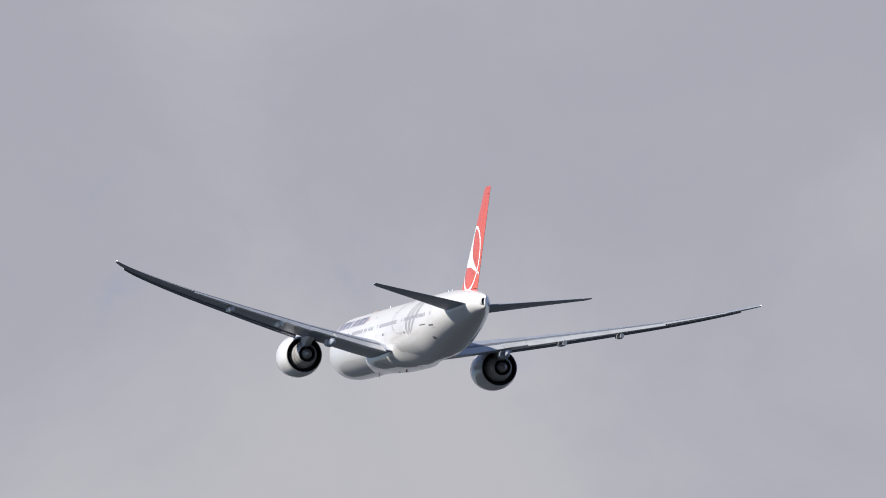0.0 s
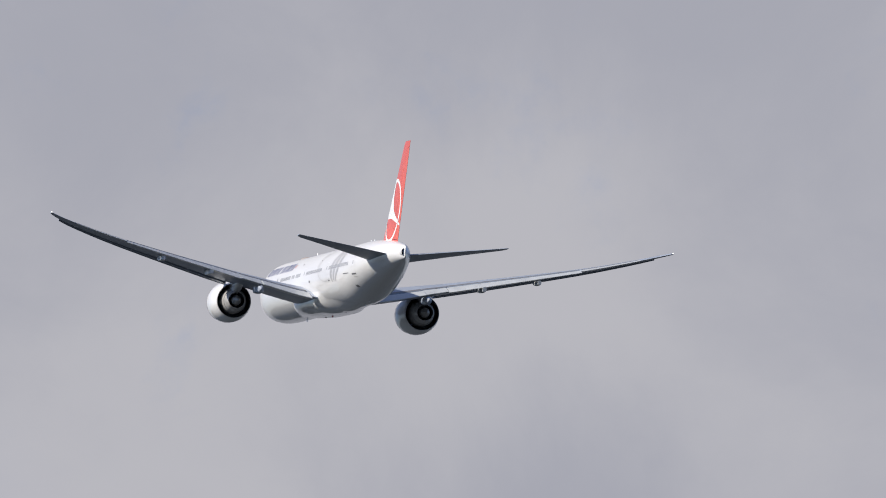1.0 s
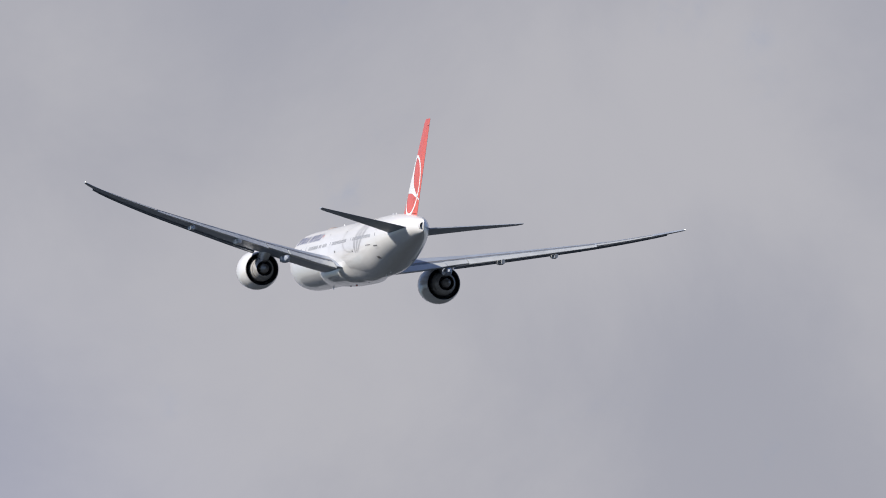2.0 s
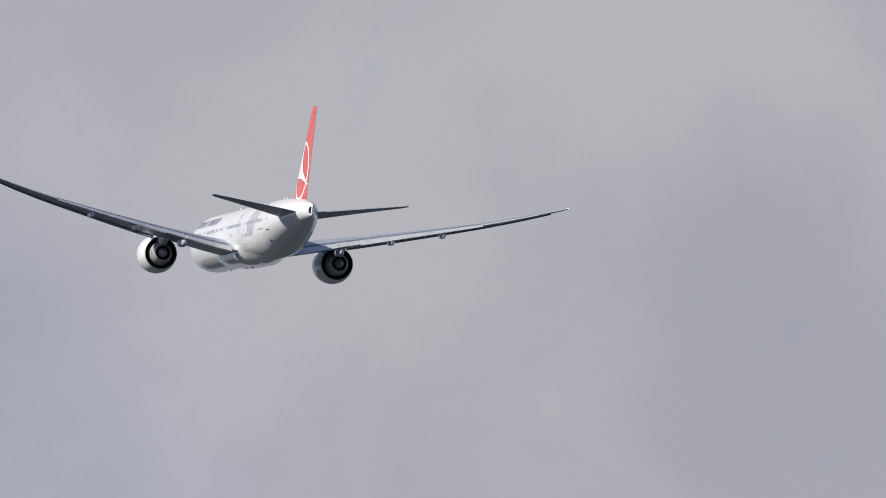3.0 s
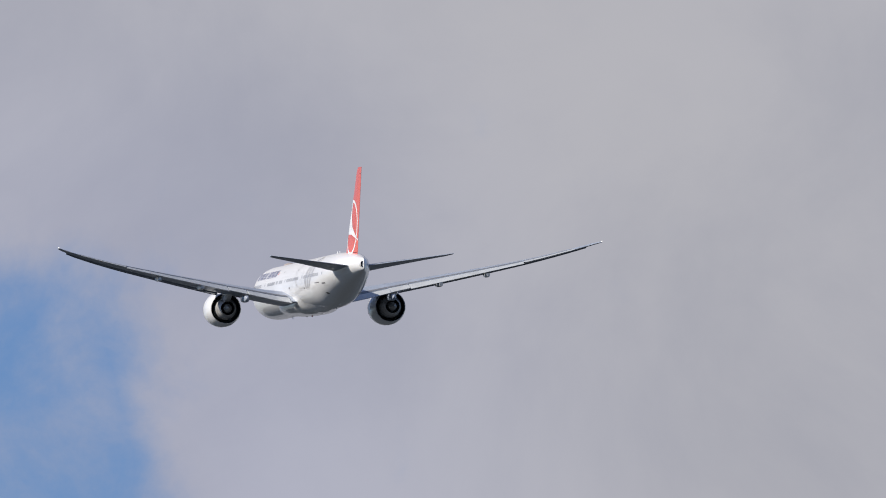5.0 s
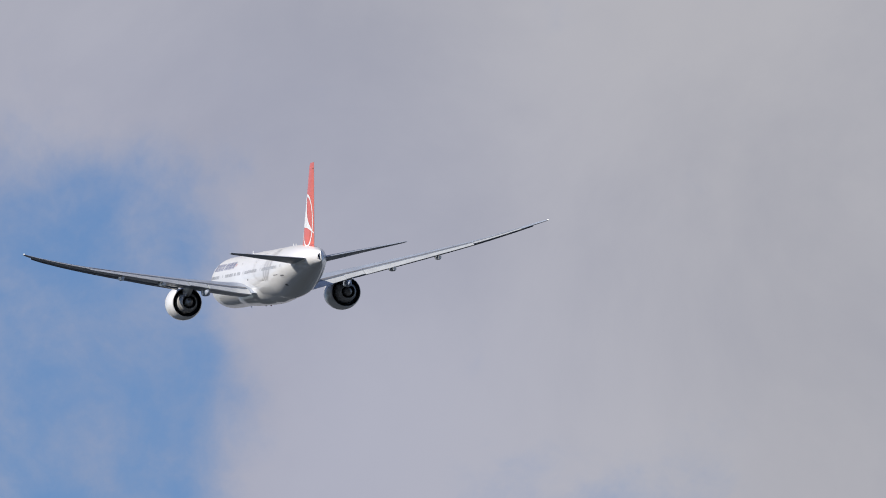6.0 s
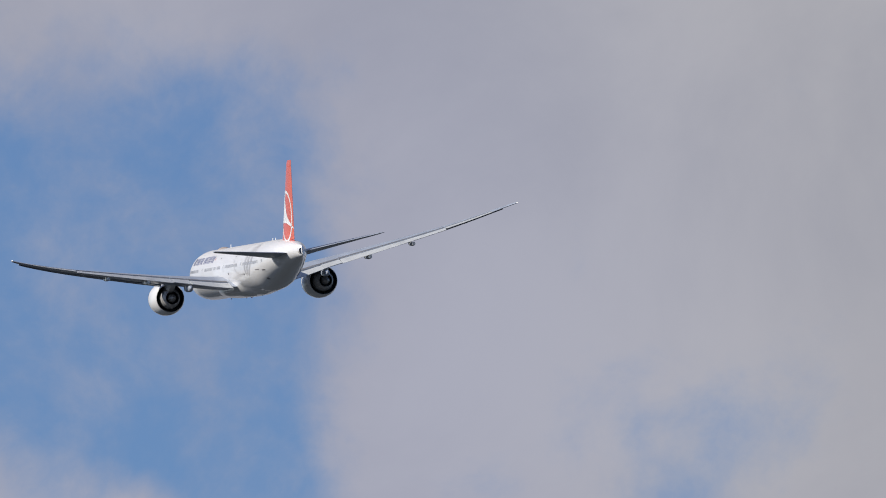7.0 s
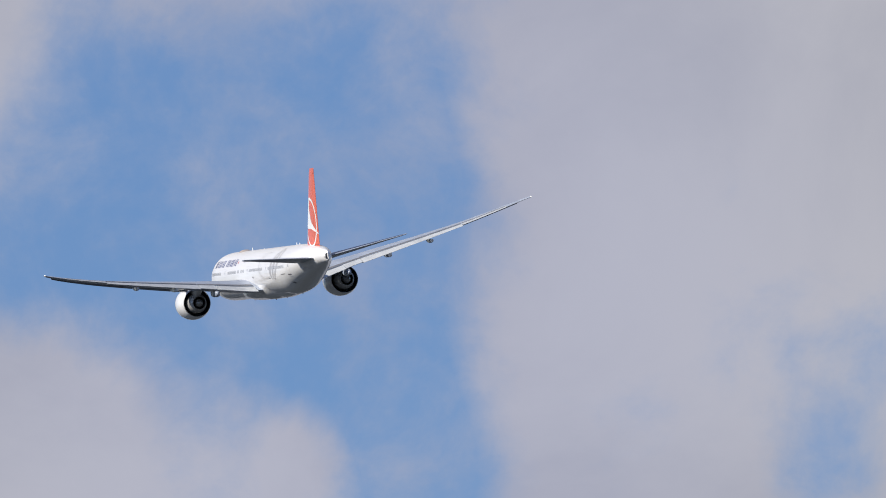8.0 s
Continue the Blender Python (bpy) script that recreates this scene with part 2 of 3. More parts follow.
def build_wing(plane, side):
    stops = sorted(set(spans(0.0, 29.4, 0.9) + spans(29.4, 32.3, 0.3) + [e + d for _, a, b, *_ in FLAPS for e, d in ((a, -0.07), (a, -0.05), (b, 0.05), (b, 0.07))]))
    rings = [foil_ring(WING, x, 0.0, rear_limit(x), 14) for x in stops]
    wing = part("wing", loft(mirrored(rings, side)), WING_GREY, plane, "grey painted wing, swept and bent upward in flight")
    for name, a, b, c, deg, aft, down in FLAPS:
        rings = []
        for x in spans(a, b, 1.0):
            hinge = foil(WING, x, c, -1)
            rings.append(turned(foil_ring(WING, x, c + 0.02, 1.0, 7), hinge, deg, aft, down))
        part(name, loft(mirrored(rings, side)), FLAP_GREY, wing, "pale grey flap, lowered for departure" if deg > 5 else "")
    # dark strip on the upper skin draws the shadow line of the flap gap
    for name, a, b, c, *_ in FLAPS:
        rings = []
        for x in spans(a, b, 1.0):
            cs = [c - 0.065, c - 0.03, c - 0.001]
            rings.append([foil(WING, x, k, 1) + Vector((0, 0, 0.012)) for k in cs] + [foil(WING, x, k, 1) - Vector((0, 0, 0.03)) for k in cs[::-1]])
        part("gap_shade", loft(mirrored(rings, side)), SEAM_DARK, wing, "dark strip standing for the shaded gap ahead of the flap")
    for a, b in SLATS:
        rings = []
        for x in spans(a, b, 1.2):
            hinge = foil(WING, x, 0.12, -1)
            chord = table(WING, x)[1] - table(WING, x)[0]
            cs = [0.15, 0.10, 0.06, 0.03, 0.012, 0.003, 0.0]
            outer = [foil(WING, x, c, 1) for c in cs] + [foil(WING, x, c, -1) for c in cs[::-1][1:-2]]
            inner = [foil(WING, x, c, -1) + Vector((0, 0, 0.10 * (1 - c * 6))) for c in (0.06, 0.075, 0.10, 0.13)]
            rings.append(turned(outer + inner, hinge, -19, -0.035 * chord - 0.12, 0.012 * chord + 0.09))
        part("slat", loft(mirrored(rings, side)), SLAT_METAL, wing, "grey leading edge slat, extended")
    return wing


def build_tailplane(plane, side):
    rows = TAILPLANE
    stops = spans(0.6, 10.3, 1.4) + [10.55, 10.75]
    rings = [foil_ring(rows, x, 0.0, 0.72 if 1.3 < x < 9.9 else 1.0, 10, True) for x in sorted(stops + [1.29, 1.31, 9.89, 9.91])]
    ob = part("tailplane", loft(mirrored(rings, side)), WING_GREY, plane, "grey painted tailplane")
    rings = [foil_ring(rows, x, 0.725, 1.0, 6, True) for x in spans(1.36, 9.84, 2.0)]
    part("elevator", loft(mirrored(rings, side)), WING_GREY, ob)
    return ob


# height, leading edge station, trailing edge station, thickness
FIN = [(2.2, 60.3, 68.25, 0.11), (3.0, 61.1, 68.57, 0.11), (12.6, 69.5, 72.40, 0.095), (13.02, 70.15, 72.57, 0.08)]


def fin_point(z, c, side, off=0.0):
    i = max(k for k in range(len(FIN) - 1) if FIN[k][0] <= z or k == 0)
    u = (z - FIN[i][0]) / (FIN[i + 1][0] - FIN[i][0])
    le, te, thick = [a + (b - a) * u for a, b in zip(FIN[i][1:], FIN[i + 1][1:])]
    k = min(max(c, 0.0), 1.0)
    half = 5 * thick * (0.2969 * k**0.5 - 0.126 * k - 0.3516 * k**2 + 0.2843 * k**3 - 0.1015 * k**4) * (te - le) + 0.006
    return Vector((side * (half + off), station(le + (te - le) * c), z))


def fin_ring(z, c0, c1, steps=10):
    cs = [c0 + (c1 - c0) * (0.5 - 0.5 * math.cos(math.pi * i / steps)) for i in range(steps + 1)]
    return [fin_point(z, c, 1) for c in cs] + [fin_point(z, c, -1) for c in cs[::-1]]


def build_fin(plane):
    levels = sorted([2.2, 3.0, 12.6, 12.85, 13.02] + spans(3.3, 12.0, 1.4) + [3.19, 3.21, 12.29, 12.31])
    fin = part("fin", loft([fin_ring(z, 0.0, 0.70 if 3.2 < z < 12.3 else 1.0) for z in levels]), RED, plane, "tall red tail fin with a white emblem")
    part("rudder", loft([fin_ring(z, 0.705, 1.0, 6) for z in spans(3.24, 12.26, 1.8)]), RED, fin, "red rudder")
    return fin


def spun(profile, at, count=40, closed=True):
    """A body turned about a fore-and-aft axis: profile of (station, radius)."""
    rings = [[Vector((at[0] + r * math.sin(2 * math.pi * i / count), station(s), at[1] + r * math.cos(2 * math.pi * i / count))) for i in range(count)] for s, r in profile]
    return loft(rings, False, False)


NACELLE_AT, NACELLE_Z = 9.85, -1.99


def build_engine(plane, side):
    at = (NACELLE_AT * side, NACELLE_Z)
    d = 2.35
    outer = [(23.75, 1.60), (23.4, 1.64), (23.2, 1.75), (23.3, 1.86), (23.8, 1.98), (25.0, 2.11), (26.2, 2.11), (27.2, 2.04), (28.0, 1.90), (28.62, 1.775), (28.63, 1.735), (28.0, 1.76), (26.5, 1.80), (25.5, 1.73), (24.6, 1.64), (23.75, 1.60)]
    cowl = part("engine", spun([(s + d, r) for s, r in outer], at, 56), WHITE, plane, "white engine nacelle with a dark exhaust duct")

    def piece(name, profile, material, label=""):
        return part(name, spun([(s + d, r) for s, r in profile], at, 40), material, cowl, label)

    part("nozzle_rim", spun([(s + d, r) for s, r in [(28.52, 1.802), (28.64, 1.778), (28.655, 1.73), (28.4, 1.742)]], at, 56), SEAM, cowl, "thin grey rim of the fan nozzle")
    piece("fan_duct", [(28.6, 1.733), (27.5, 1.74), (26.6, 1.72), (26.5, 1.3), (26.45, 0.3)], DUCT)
    # pale drain slots round the inside of the duct
    for k in range(36):
        a0 = 2 * math.pi * k / 36
        bm = loft([[Vector((at[0] + r * math.sin(a), station(28.35 + d + y), at[1] + r * math.cos(a))) for r, a in ((1.737, a0), (1.737, a0 + 0.07), (1.717, a0 + 0.07), (1.717, a0))] for y in (0.0, 0.2)])
        part("duct_slot", bm, SEAM, cowl)
    core = piece("core_cowl", [(26.5, 1.34), (27.5, 1.36), (28.4, 1.30), (29.3, 1.10), (29.9, 0.94), (30.25, 0.85), (30.25, 0.81), (29.4, 0.83), (28.6, 0.74)], NOZZLE, "pale heat-stained core cowl")
    part("core_ring", spun([(s + d, r) for s, r in [(29.08, 1.165), (29.1, 1.185), (29.2, 1.16), (29.22, 1.125)]], at, 40), PLUG, core)
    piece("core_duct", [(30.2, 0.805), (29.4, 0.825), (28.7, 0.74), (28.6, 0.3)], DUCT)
    piece("exhaust_plug", [(28.7, 0.52), (29.6, 0.55), (30.1, 0.52), (30.6, 0.40), (31.2, 0.17), (31.5, 0.02)], PLUG, "conical exhaust plug")
    piece("inlet_lip", [(23.75, 1.61), (23.38, 1.65), (23.185, 1.75), (23.29, 1.87), (23.7, 1.975)], LIP)
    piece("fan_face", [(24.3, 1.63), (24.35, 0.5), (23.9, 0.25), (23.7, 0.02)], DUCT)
    rows = [(24.4, 0.05, 0.1, -0.1), (25.5, 0.22, 0.42, -0.2), (27.5, 0.36, 0.85, -0.3), (29.5, 0.42, 1.1, -0.40), (30.6, 0.44, 1.2, -0.48), (31.6, 0.44, 1.3, -0.35), (32.6, 0.44, 1.4, 0.0), (34.2, 0.38, 1.35, 0.6), (36.0, 0.16, 1.1, 0.72), (37.2, 0.05, 0.98, 0.82)]
    rings = []
    for s, w, top, bottom in rows:
        mid, h = (top + bottom) / 2, (top - bottom) / 2
        rings.append([Vector((at[0] + w * math.copysign(abs(math.sin(a))**0.6, math.sin(a)), station(s + 0.6), mid - 0.9 + h * math.copysign(abs(math.cos(a))**0.6, math.cos(a)))) for a in [2 * math.pi * i / 20 for i in range(20)]])
    part("pylon", loft(rings), PYLON_GREY, cowl, "grey engine pylon")
    return cowl


def strip(rail_a, rail_b, place, along=12, across=3, bm=None):
    """A thin painted patch between two rails of plan points, laid on a skin by place()."""
    bm = bm or bmesh.new()

    def read(rail, u):
        v = u * (len(rail) - 1)
        i = min(int(v), len(rail) - 2)
        w = v - i
        return [p + (q - p) * w for p, q in zip(rail[i], rail[i + 1])]

    rows = []
    for i in range(along + 1):
        a, b = read(rail_a, i / along), read(rail_b, i / along)
        rows.append([bm.verts.new(place(*[p + (q - p) * j / across for p, q in zip(a, b)])) for j in range(across + 1)])
    for r0, r1 in zip(rows, rows[1:]):
        for j in range(across):
            bm.faces.new((r0[j], r0[j + 1], r1[j + 1], r1[j]))
    return bm


def skin(side, off=0.02):
    """Lays (station, degrees from the crown) on one flank."""
    return lambda s, a: hull(s, a * side, off)


def flank(side, off=0.02):
    """Lays (station, height) on one flank."""
    def place(s, z):
        w, top, bottom = table(HULL, s)
        k = (z - (top + bottom) / 2) / ((top - bottom) / 2)
        return hull(s, side * math.degrees(math.acos(max(-1, min(1, k)))), off)
    return place


def curve(a, b, c, count=12):
    """Points of a bend from a to c that is drawn towards b."""
    return [tuple((1 - u)**2 * p + 2 * u * (1 - u) * q + u * u * r for p, q, r in zip(a, b, c)) for u in [i / count for i in range(count + 1)]]


def leaf(a, b, c, width, count=14):
    """Two rails of a tapered stroke; the width is along the stations."""
    mid = curve(a, b, c, count)
    wide = [width * math.sin(math.pi * (0.08 + 0.9 * i / count))**0.7 for i in range(count + 1)]
    return [(p[0] - w / 2, p[1]) for p, w in zip(mid, wide)], [(p[0] + w / 2, p[1]) for p, w in zip(mid, wide)]


def ring_rails(c, a, b, start, end, width, count=40):
    """Two rails along an ellipse with half axes a (at 0) and b (at 90 degrees)."""
    rails = []
    for k in (1.0, 1.0 - width):
        rails.append([tuple(c[i] + k * (a[i] * math.cos(radians(t)) + b[i] * math.sin(radians(t))) for i in (0, 1))
                      for t in [start + (end - start) * j / count for j in range(count + 1)]])
    return rails


WINDOW_ROWS = [(7.8, 14.6), (19.2, 25.0), (25.8, 27.4), (28.1, 31.0), (34.0, 43.2), (46.9, 57.0)]
DOORS = [(5.6, 1.0), (16.9, 1.05), (32.5, 0.75), (45.2, 1.05), (58.4, 1.0)]


def build_flank(fuselage, side):
    place = flank(side, 0.015)
    for a, b in WINDOW_ROWS:
        bm = bmesh.new()
        for i in range(round((b - a) / 0.533)):
            s = a + 0.12 + i * 0.533
            strip([(s, 0.96), (s + 0.04, 0.92), (s + 0.24, 0.92), (s + 0.28, 0.96)], [(s, 1.26), (s + 0.04, 1.30), (s + 0.24, 1.30), (s + 0.28, 1.26)], place, 3, 2, bm)
        tagged(part("window_row", bm, PANE, fuselage, "row of small dark cabin windows"), kind="stuff")
    for s, w in DOORS:
        bm = bmesh.new()
        for p, q in (((s, -0.25), (s + 0.035, 1.70)), ((s + w, -0.25), (s + w + 0.035, 1.70)), ((s, -0.28), (s + w + 0.05, -0.23)), ((s, 1.68), (s + w + 0.05, 1.73))):
            strip([(p[0], p[1]), (q[0], p[1])], [(p[0], q[1]), (q[0], q[1])], place, 2, 10, bm)
        door = part("door", bm, SEAM, fuselage, "cabin door outlined by a grey seam")
        bm = strip([(s + w / 2 - 0.12, 1.0), (s + w / 2 + 0.12, 1.0)], [(s + w / 2 - 0.12, 1.35), (s + w / 2 + 0.12, 1.35)], place, 2, 2)
        part("door_window", bm, PANE, door)
    # airline name in plain upright blocks, with a small flag after it
    for i in range(16):
        if i == 7:
            continue
        s = 9.8 + i * 0.92
        wide = (0.50, 0.26, 0.40)[i % 3]
        bm = strip([(s + 0.12, 2.68), (s + 0.12 + wide, 2.68)], [(s + 0.02, 1.88), (s + 0.02 + wide, 1.88)], place, 2, 5)
        part("name_block", bm, MARK_BLUE, fuselage, "dark blue block of the airline name" if i == 0 else "")
    part("flag_mark", strip([(25.1, 2.42), (25.45, 2.42)], [(25.05, 2.1), (25.4, 2.1)], place, 2, 4), MARK_RED, fuselage, "small red flag mark")
    # pale grey flower motif: thin hoop and three leaves
    lay = skin(side, 0.012)
    part("motif_hoop", strip(*ring_rails((45.6, 66.0), (0, -36.0), (-5.3, 0), 8, 205, 0.06, 60), lay, 60, 1), MARK_PALE, fuselage, "thin pale grey hoop")
    for a, b, c, w in (((49.5, 106), (46.4, 76), (52.8, 22), 1.15), ((50.1, 103), (50.2, 66), (53.3, 26), 1.2), ((50.7, 106), (53.4, 74), (53.9, 32), 1.0)):
        part("motif_leaf", strip(*leaf(a, b, c, w), lay, 20, 3), MARK_GREY, fuselage, "grey painted leaf shape")
    # service marks, drains and vents
    for s, z, w, h in ((54.9, 0.10, 2.1, 0.09), (58.1, -0.07, 1.3, 0.14), (47.2, -0.28, 0.7, 0.14), (36.2, 0.05, 0.6, 0.22), (57.3, -1.25, 0.7, 0.22), (29.5, 2.2, 0.4, 0.12), (40.5, 2.1, 0.4, 0.10)):
        part("service_panel", strip([(s, z), (s + w, z)], [(s, z + h), (s + w, z + h)], place, 3, 2), SEAM_DARK, fuselage)


def blade(s, z, height, length, sweep=0.25, thick=0.05, down=False):
    k = -1 if down else 1
    rings = []
    for u in (0.0, 0.6, 1.0):
        l, o = length * (1 - 0.5 * u), sweep * u
        rings.append([Vector((x, station(s + o + y), z + k * height * u)) for x, y in ((0, 0), (thick, l * 0.4), (0, l), (-thick, l * 0.4))])
    return loft(rings)


def build_fuselage_fittings(fuselage):
    for s, z, h, l in ((22.9, 3.4, 0.5, 0.5), (53.3, 3.4, 0.42, 0.45), (55.3, 3.4, 0.38, 0.4), (31.0, 3.4, 0.2, 0.3)):
        part("antenna", blade(s, z, h, l), WHITE, fuselage, "white blade antenna")
    for s, z, h, l in ((19.0, -2.68, 0.3, 0.4), (52.0, -2.5, 0.35, 0.35), (54.5, -2.2, 0.32, 0.3)):
        part("antenna", blade(s, z, h, l, down=True), WHITE, fuselage)
    rings = []
    for i in range(13):
        u = i / 12
        r = max(0.02, math.sin(math.pi * u)**0.6)
        rings.append([Vector((0.8 * r * math.cos(t), station(15.4 + 4.7 * u), 3.3 + 0.47 * r * math.sin(t))) for t in [math.pi * j / 12 for j in range(13)]])
    part("antenna_dome", loft(rings, closed=False), DOME, fuselage, "beige satellite antenna dome")
    # belly fairing round the wing root
    rows = [(21.0, 1.2, -2.2, -2.70), (26.0, 2.7, -1.2, -2.88), (30.0, 2.86, -1.0, -3.02), (40.0, 2.86, -1.0, -3.08), (43.0, 2.70, -1.22, -3.08), (46.0, 2.40, -1.62, -3.02), (49.0, 1.95, -2.05, -2.88), (52.0, 1.0, -2.35, -2.5)]
    rings = []
    for s in [21.0 + i for i in range(32)]:
        w, top, bottom = table(rows, s)
        low = [math.pi * i / 20 for i in range(21)]
        ring = [Vector((w * math.copysign(abs(math.cos(t))**0.8, math.cos(t)), station(s), top - (top - bottom) * math.sin(t)**0.75)) for t in low]
        # behind the wing it clings to the round of the hull
        k = min(1.0, max(0.0, (s - 38.0) / 4.0))
        edge = 180 - math.degrees(math.acos(max(-1.0, min(1.0, (0.4 - top) / 3.12))))
        ring = [p.lerp(hull(s, edge + (360 - 2 * edge) * i / 20, -0.03 + 0.36 * math.sin(math.pi * i / 20)**2.5 * min(1.0, (52.5 - s) / 8)), k) for i, p in enumerate(ring)]
        rings.append(ring + [Vector((-w * 0.5, station(s), top + 0.4)), Vector((w * 0.5, station(s), top + 0.4))])
    fairing = part("belly_fairing", loft(rings), WHITE, fuselage, "white belly fairing under the wing root")
    for s, x, w in ((30.0, -1.2, 0.35), (38.0, -1.9, 0.3), (41.5, -0.9, 0.3)):
        part("belly_vent", blade(s, -3.02, 0.06, w, 0.03, w * 0.25, True), SEAM_DARK, fairing)
    beacon = spun([(33.75, 0.02), (33.8, 0.07), (33.9, 0.09), (34.0, 0.07), (34.05, 0.02)], (0, -3.1), 12)
    part("beacon_lamp", beacon, RED_LENS, fairing, "red beacon lens")
    # auxiliary power exhaust beside the narrow end of the tail cone
    def tube(rows):
        return loft([[Vector((-0.20 + r * 0.62 * math.sin(t), station(s), 1.72 + r * math.cos(t))) for t in [2 * math.pi * i / 20 for i in range(20)]] for s, r in rows], False, False)

    pipe = part("exhaust_pipe", tube(((71.6, 0.42), (72.5, 0.40), (73.12, 0.35), (73.14, 0.325), (72.95, 0.31))), WHITE, fuselage, "auxiliary power exhaust pipe beside the tail cone's end")
    part("exhaust_bore", tube(((73.13, 0.322), (72.96, 0.312), (72.9, 0.01))), DARK, pipe)
    # seals and stub strakes where the tailplane meets the skin
    for side in (-1, 1):
        rows = [(60.9, 1.95, 1.72, 0.03, 0.06), (62.0, 1.98, 1.62, 0.10, 0.22), (65.0, 1.62, 1.58, 0.16, 0.36), (68.0, 1.22, 1.46, 0.14, 0.30), (69.6, 0.95, 1.42, 0.03, 0.05)]
        rings = [[Vector((side * (x + 0.5 * w * math.sin(t) + 0.12), station(a), z + h * math.cos(t))) for t in [2 * math.pi * i / 14 for i in range(14)]]
                 for a, x, z, w, h in [(a, *table(rows, a)) for a in spans(60.9, 69.6, 0.8)]]
        part("tailplane_seal", loft(rings), WHITE, fuselage, "white seal plate at the tailplane root")


def build_emblem(fin):
    """White hoop and wing shape on both faces of the fin."""
    for side in (-1, 1):
        def place(s, z):
            i = max(k for k in range(len(FIN) - 1) if FIN[k][0] <= z or k == 0)
            u = (z - FIN[i][0]) / (FIN[i + 1][0] - FIN[i][0])
            le, te = [a + (b - a) * u for a, b in zip(FIN[i][1:3], FIN[i + 1][1:3])]
            c = min(max((s - le) / (te - le), 0.004), 0.995)
            return fin_point(z, c, side, 0.012)
        part("emblem_hoop", strip(*ring_rails((66.55, 6.15), (0.75, 3.15), (2.95, 0.55), 0, 360, 0.105, 60), place, 90, 2), MARK_WHITE, fin, "white painted hoop")
        outer = [(67.5, 9.30), (66.2, 8.65), (65.1, 7.75), (64.4, 7.0), (63.9, 6.3), (63.6, 5.75)]
        inner = [(67.7, 9.25), (67.0, 8.3), (66.75, 7.4), (66.85, 6.5), (67.1, 5.9), (64.6, 5.35)]
        bm = strip(outer, inner, place, 24, 5)
        strip([(67.0, 6.15), (67.8, 5.5), (68.6, 4.98), (69.45, 4.55)], [(64.6, 5.4), (66.3, 5.35), (67.8, 4.95), (69.35, 4.5)], place, 16, 4, bm)
        part("emblem_wing", bm, MARK_WHITE, fin, "white wing-shaped emblem")


PODS = [(8.75, 40.7, -1.14, 0.40, 4.8, 0.05), (14.2, 41.9, 0.24, 0.28, 4.6, 0.24), (19.55, 43.7, 1.20, 0.25, 3.8, 0.21)]


def build_pods(wing, side):
    """Canoe-shaped covers of the flap tracks, cut blunt at the rear."""
    for x, end, z, r, length, cut in PODS:
        rings = []
        for u, k, lift in ((0.0, 0.06, 0.25), (0.08, 0.45, 0.18), (0.25, 0.85, 0.06), (0.5, 1.0, 0.0), (0.75, 1.0, -0.02), (0.92, 0.92, 0.0), (1.0, cut / r, 0.02)):
            ring = []
            for i in range(20):
                t = 2 * math.pi * i / 20
                p, q = math.sin(t), math.cos(t)
                ring.append(Vector((side * (x + 0.8 * r * k * math.copysign(abs(p)**0.65, p)), station(end - length * (1 - u)), z + lift + r * k * math.copysign(abs(q)**0.65, q))))
            rings.append(ring)
        # inboard cover gets the darker wing grey to draw the flap's shade on it
        part("flap_fairing", loft(rings), WING_GREY if x < 10 else FLAP_GREY, wing, "grey flap track fairing with a blunt end")


def build_tip_lamp(wing, side):
    x, y, z = 32.25 * side, station(48.75), 4.80
    rings = [[Vector((x + r * math.sin(t), y - d, z + r * math.cos(t))) for t in [2 * math.pi * i / 12 for i in range(12)]] for d, r in ((-0.2, 0.02), (-0.1, 0.05), (0.1, 0.06), (0.2, 0.04), (0.24, 0.01))]
    part("tip_lamp", loft(rings), LAMP, wing, "white wing tip lamp")


def build_strake(engine, side):
    """Small fin on the inboard shoulder of the nacelle."""
    cx, cz = NACELLE_AT * side, NACELLE_Z
    way = Vector((-side * math.sin(radians(48)), 0, math.cos(radians(48))))
    across = Vector((math.cos(radians(48)), 0, side * math.sin(radians(48))))
    rings = []
    for u in (0.0, 1.0):
        ring = []
        for y, t in ((25.7 + 0.9 * u, 0), (26.7, 0.03), (27.5, 0), (26.7, -0.03)):
            ring.append(Vector((cx, station(y), cz)) + way * (2.1 + 0.6 * u) + across * t)
        rings.append(ring)
    part("strake", loft(rings), WHITE, engine)


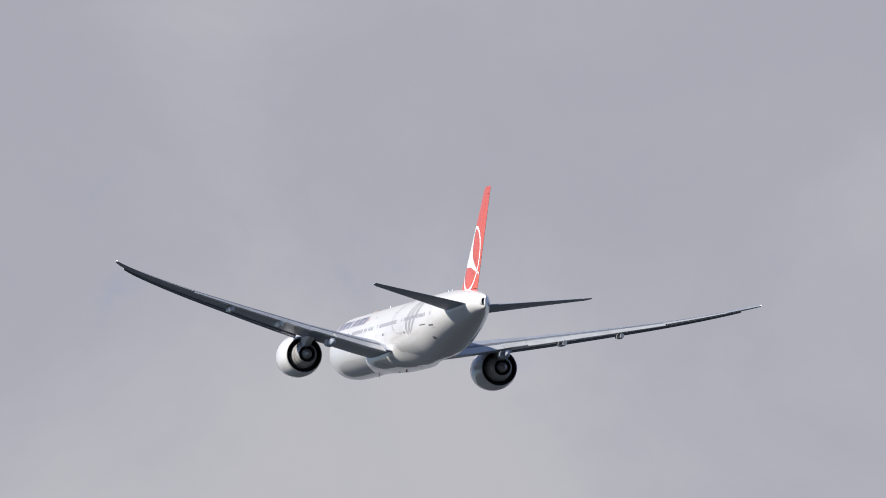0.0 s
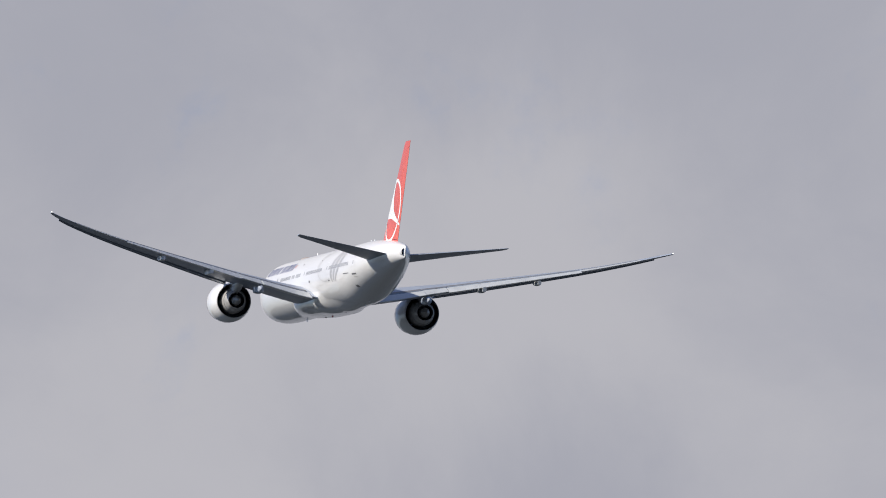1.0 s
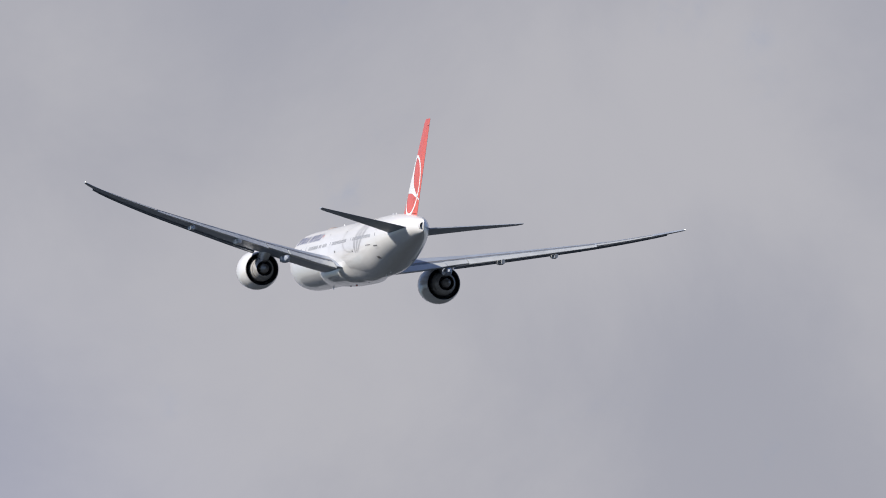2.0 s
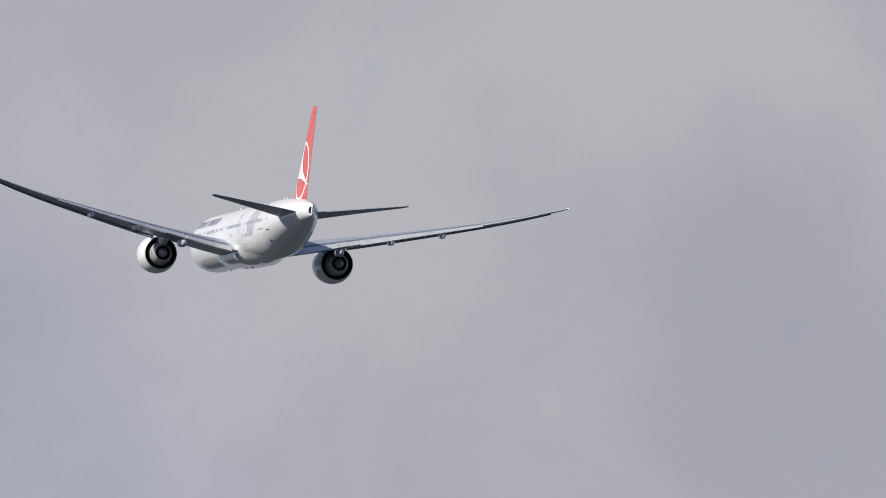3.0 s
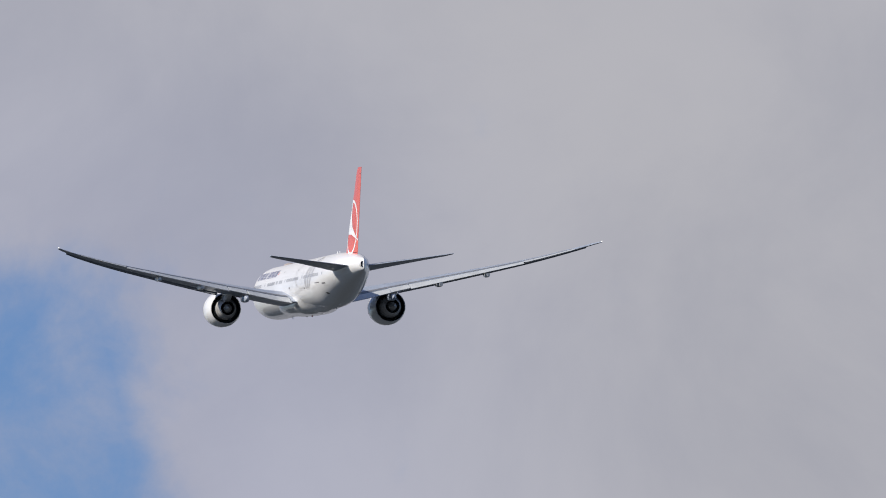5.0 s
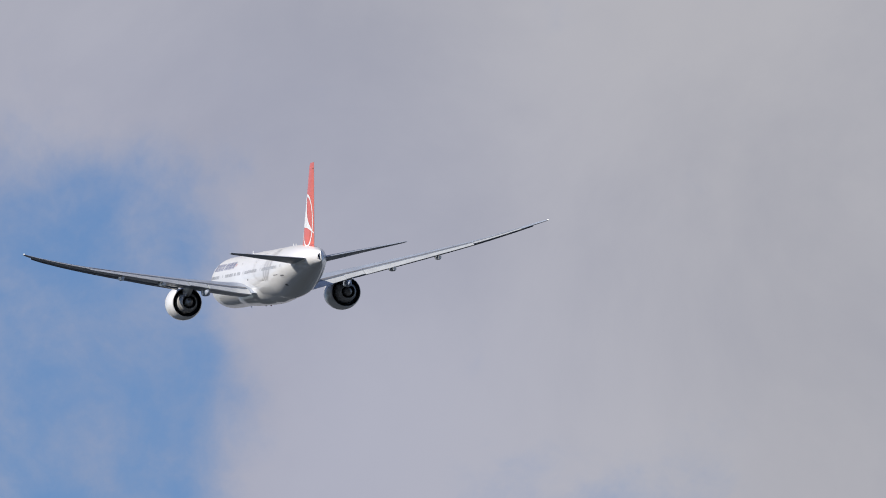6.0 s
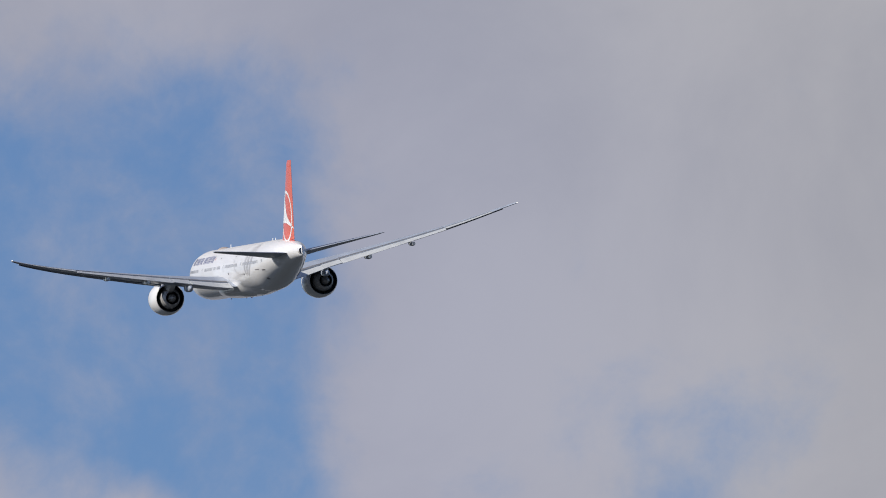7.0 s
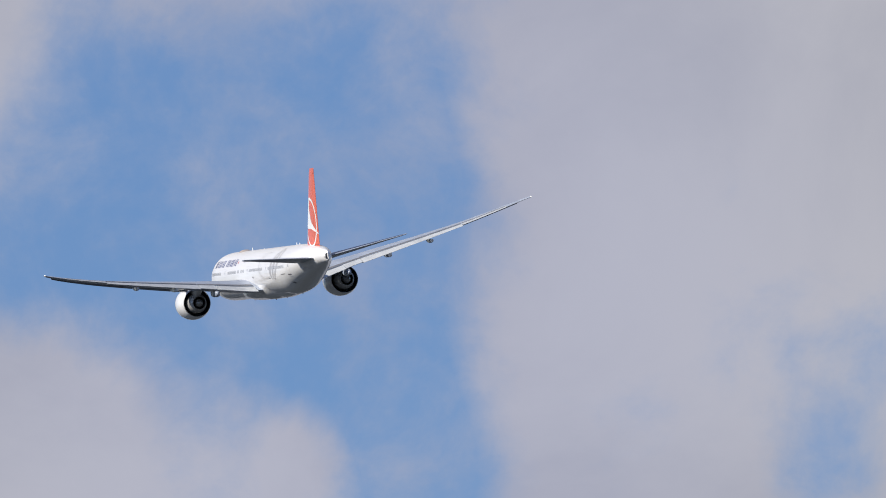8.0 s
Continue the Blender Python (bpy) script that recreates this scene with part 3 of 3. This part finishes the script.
def build_airliner():
    plane = new("airliner")
    tagged(plane, "white twin-engine airliner with red tail fin, flaps lowered, climbing and banking", "airliner")
    fuselage = build_fuselage(plane)
    build_fuselage_fittings(fuselage)
    for side in (-1, 1):
        wing = build_wing(plane, side)
        build_pods(wing, side)
        build_tip_lamp(wing, side)
        build_tailplane(plane, side)
        build_strake(build_engine(plane, side), side)
        build_flank(fuselage, side)
    build_emblem(build_fin(plane))
    return plane


def build_ground():
    bm = bmesh.new()
    bmesh.ops.create_circle(bm, cap_ends=True, segments=96, radius=40000)
    mesh = bpy.data.meshes.new("ground")
    bm.to_mesh(mesh)
    bm.free()
    mesh.materials.append(GRASS)
    tagged(new("ground", mesh), "dark wooded land spreading under the flight path", "ground", kind="structure")


build_ground()
airliner = build_airliner()

# seconds, place, turn: a straight climb that rolls into a left bank
FLIGHT_ROWS = [
    (0.0, 0.00, 2052.15, 393.17, 7.63, 1.81, 11.17),
    (0.5, -7.75, 2091.93, 394.18, 7.66, 1.50, 11.19),
    (1.0, -15.56, 2131.79, 395.27, 7.66, 1.78, 11.14),
    (1.2, -18.69, 2148.07, 395.79, 7.66, 1.90, 11.15),
    (2.3, -35.60, 2236.92, 398.64, 7.80, 2.79, 10.97),
    (2.5, -38.61, 2252.61, 399.08, 7.72, 2.69, 10.91),
    (3.0, -46.16, 2291.78, 400.09, 7.50, 1.82, 10.60),
    (3.5, -53.77, 2332.60, 401.24, 7.46, 1.02, 10.53),
    (4.0, -61.43, 2375.03, 402.54, 7.29, 0.22, 10.47),
    (4.5, -69.11, 2417.79, 403.80, 7.22, -0.90, 10.40),
    (4.7, -72.17, 2434.63, 404.11, 7.22, -1.38, 10.44),
    (5.8, -90.15, 2525.69, 405.76, 7.20, -4.62, 10.74),
    (6.0, -93.63, 2541.79, 406.03, 7.19, -5.24, 10.82),
    (6.5, -102.59, 2581.51, 406.70, 7.14, -6.76, 11.09),
    (7.0, -111.96, 2620.73, 407.41, 7.10, -8.07, 11.47),
    (7.5, -121.77, 2660.00, 408.27, 7.13, -9.29, 11.96),
    (8.0, -132.00, 2698.60, 409.16, 7.26, -10.72, 12.36),
]


def motions():
    walk(airliner, [(t, pose(*place)) for t, *place in FLIGHT_ROWS])


motions()
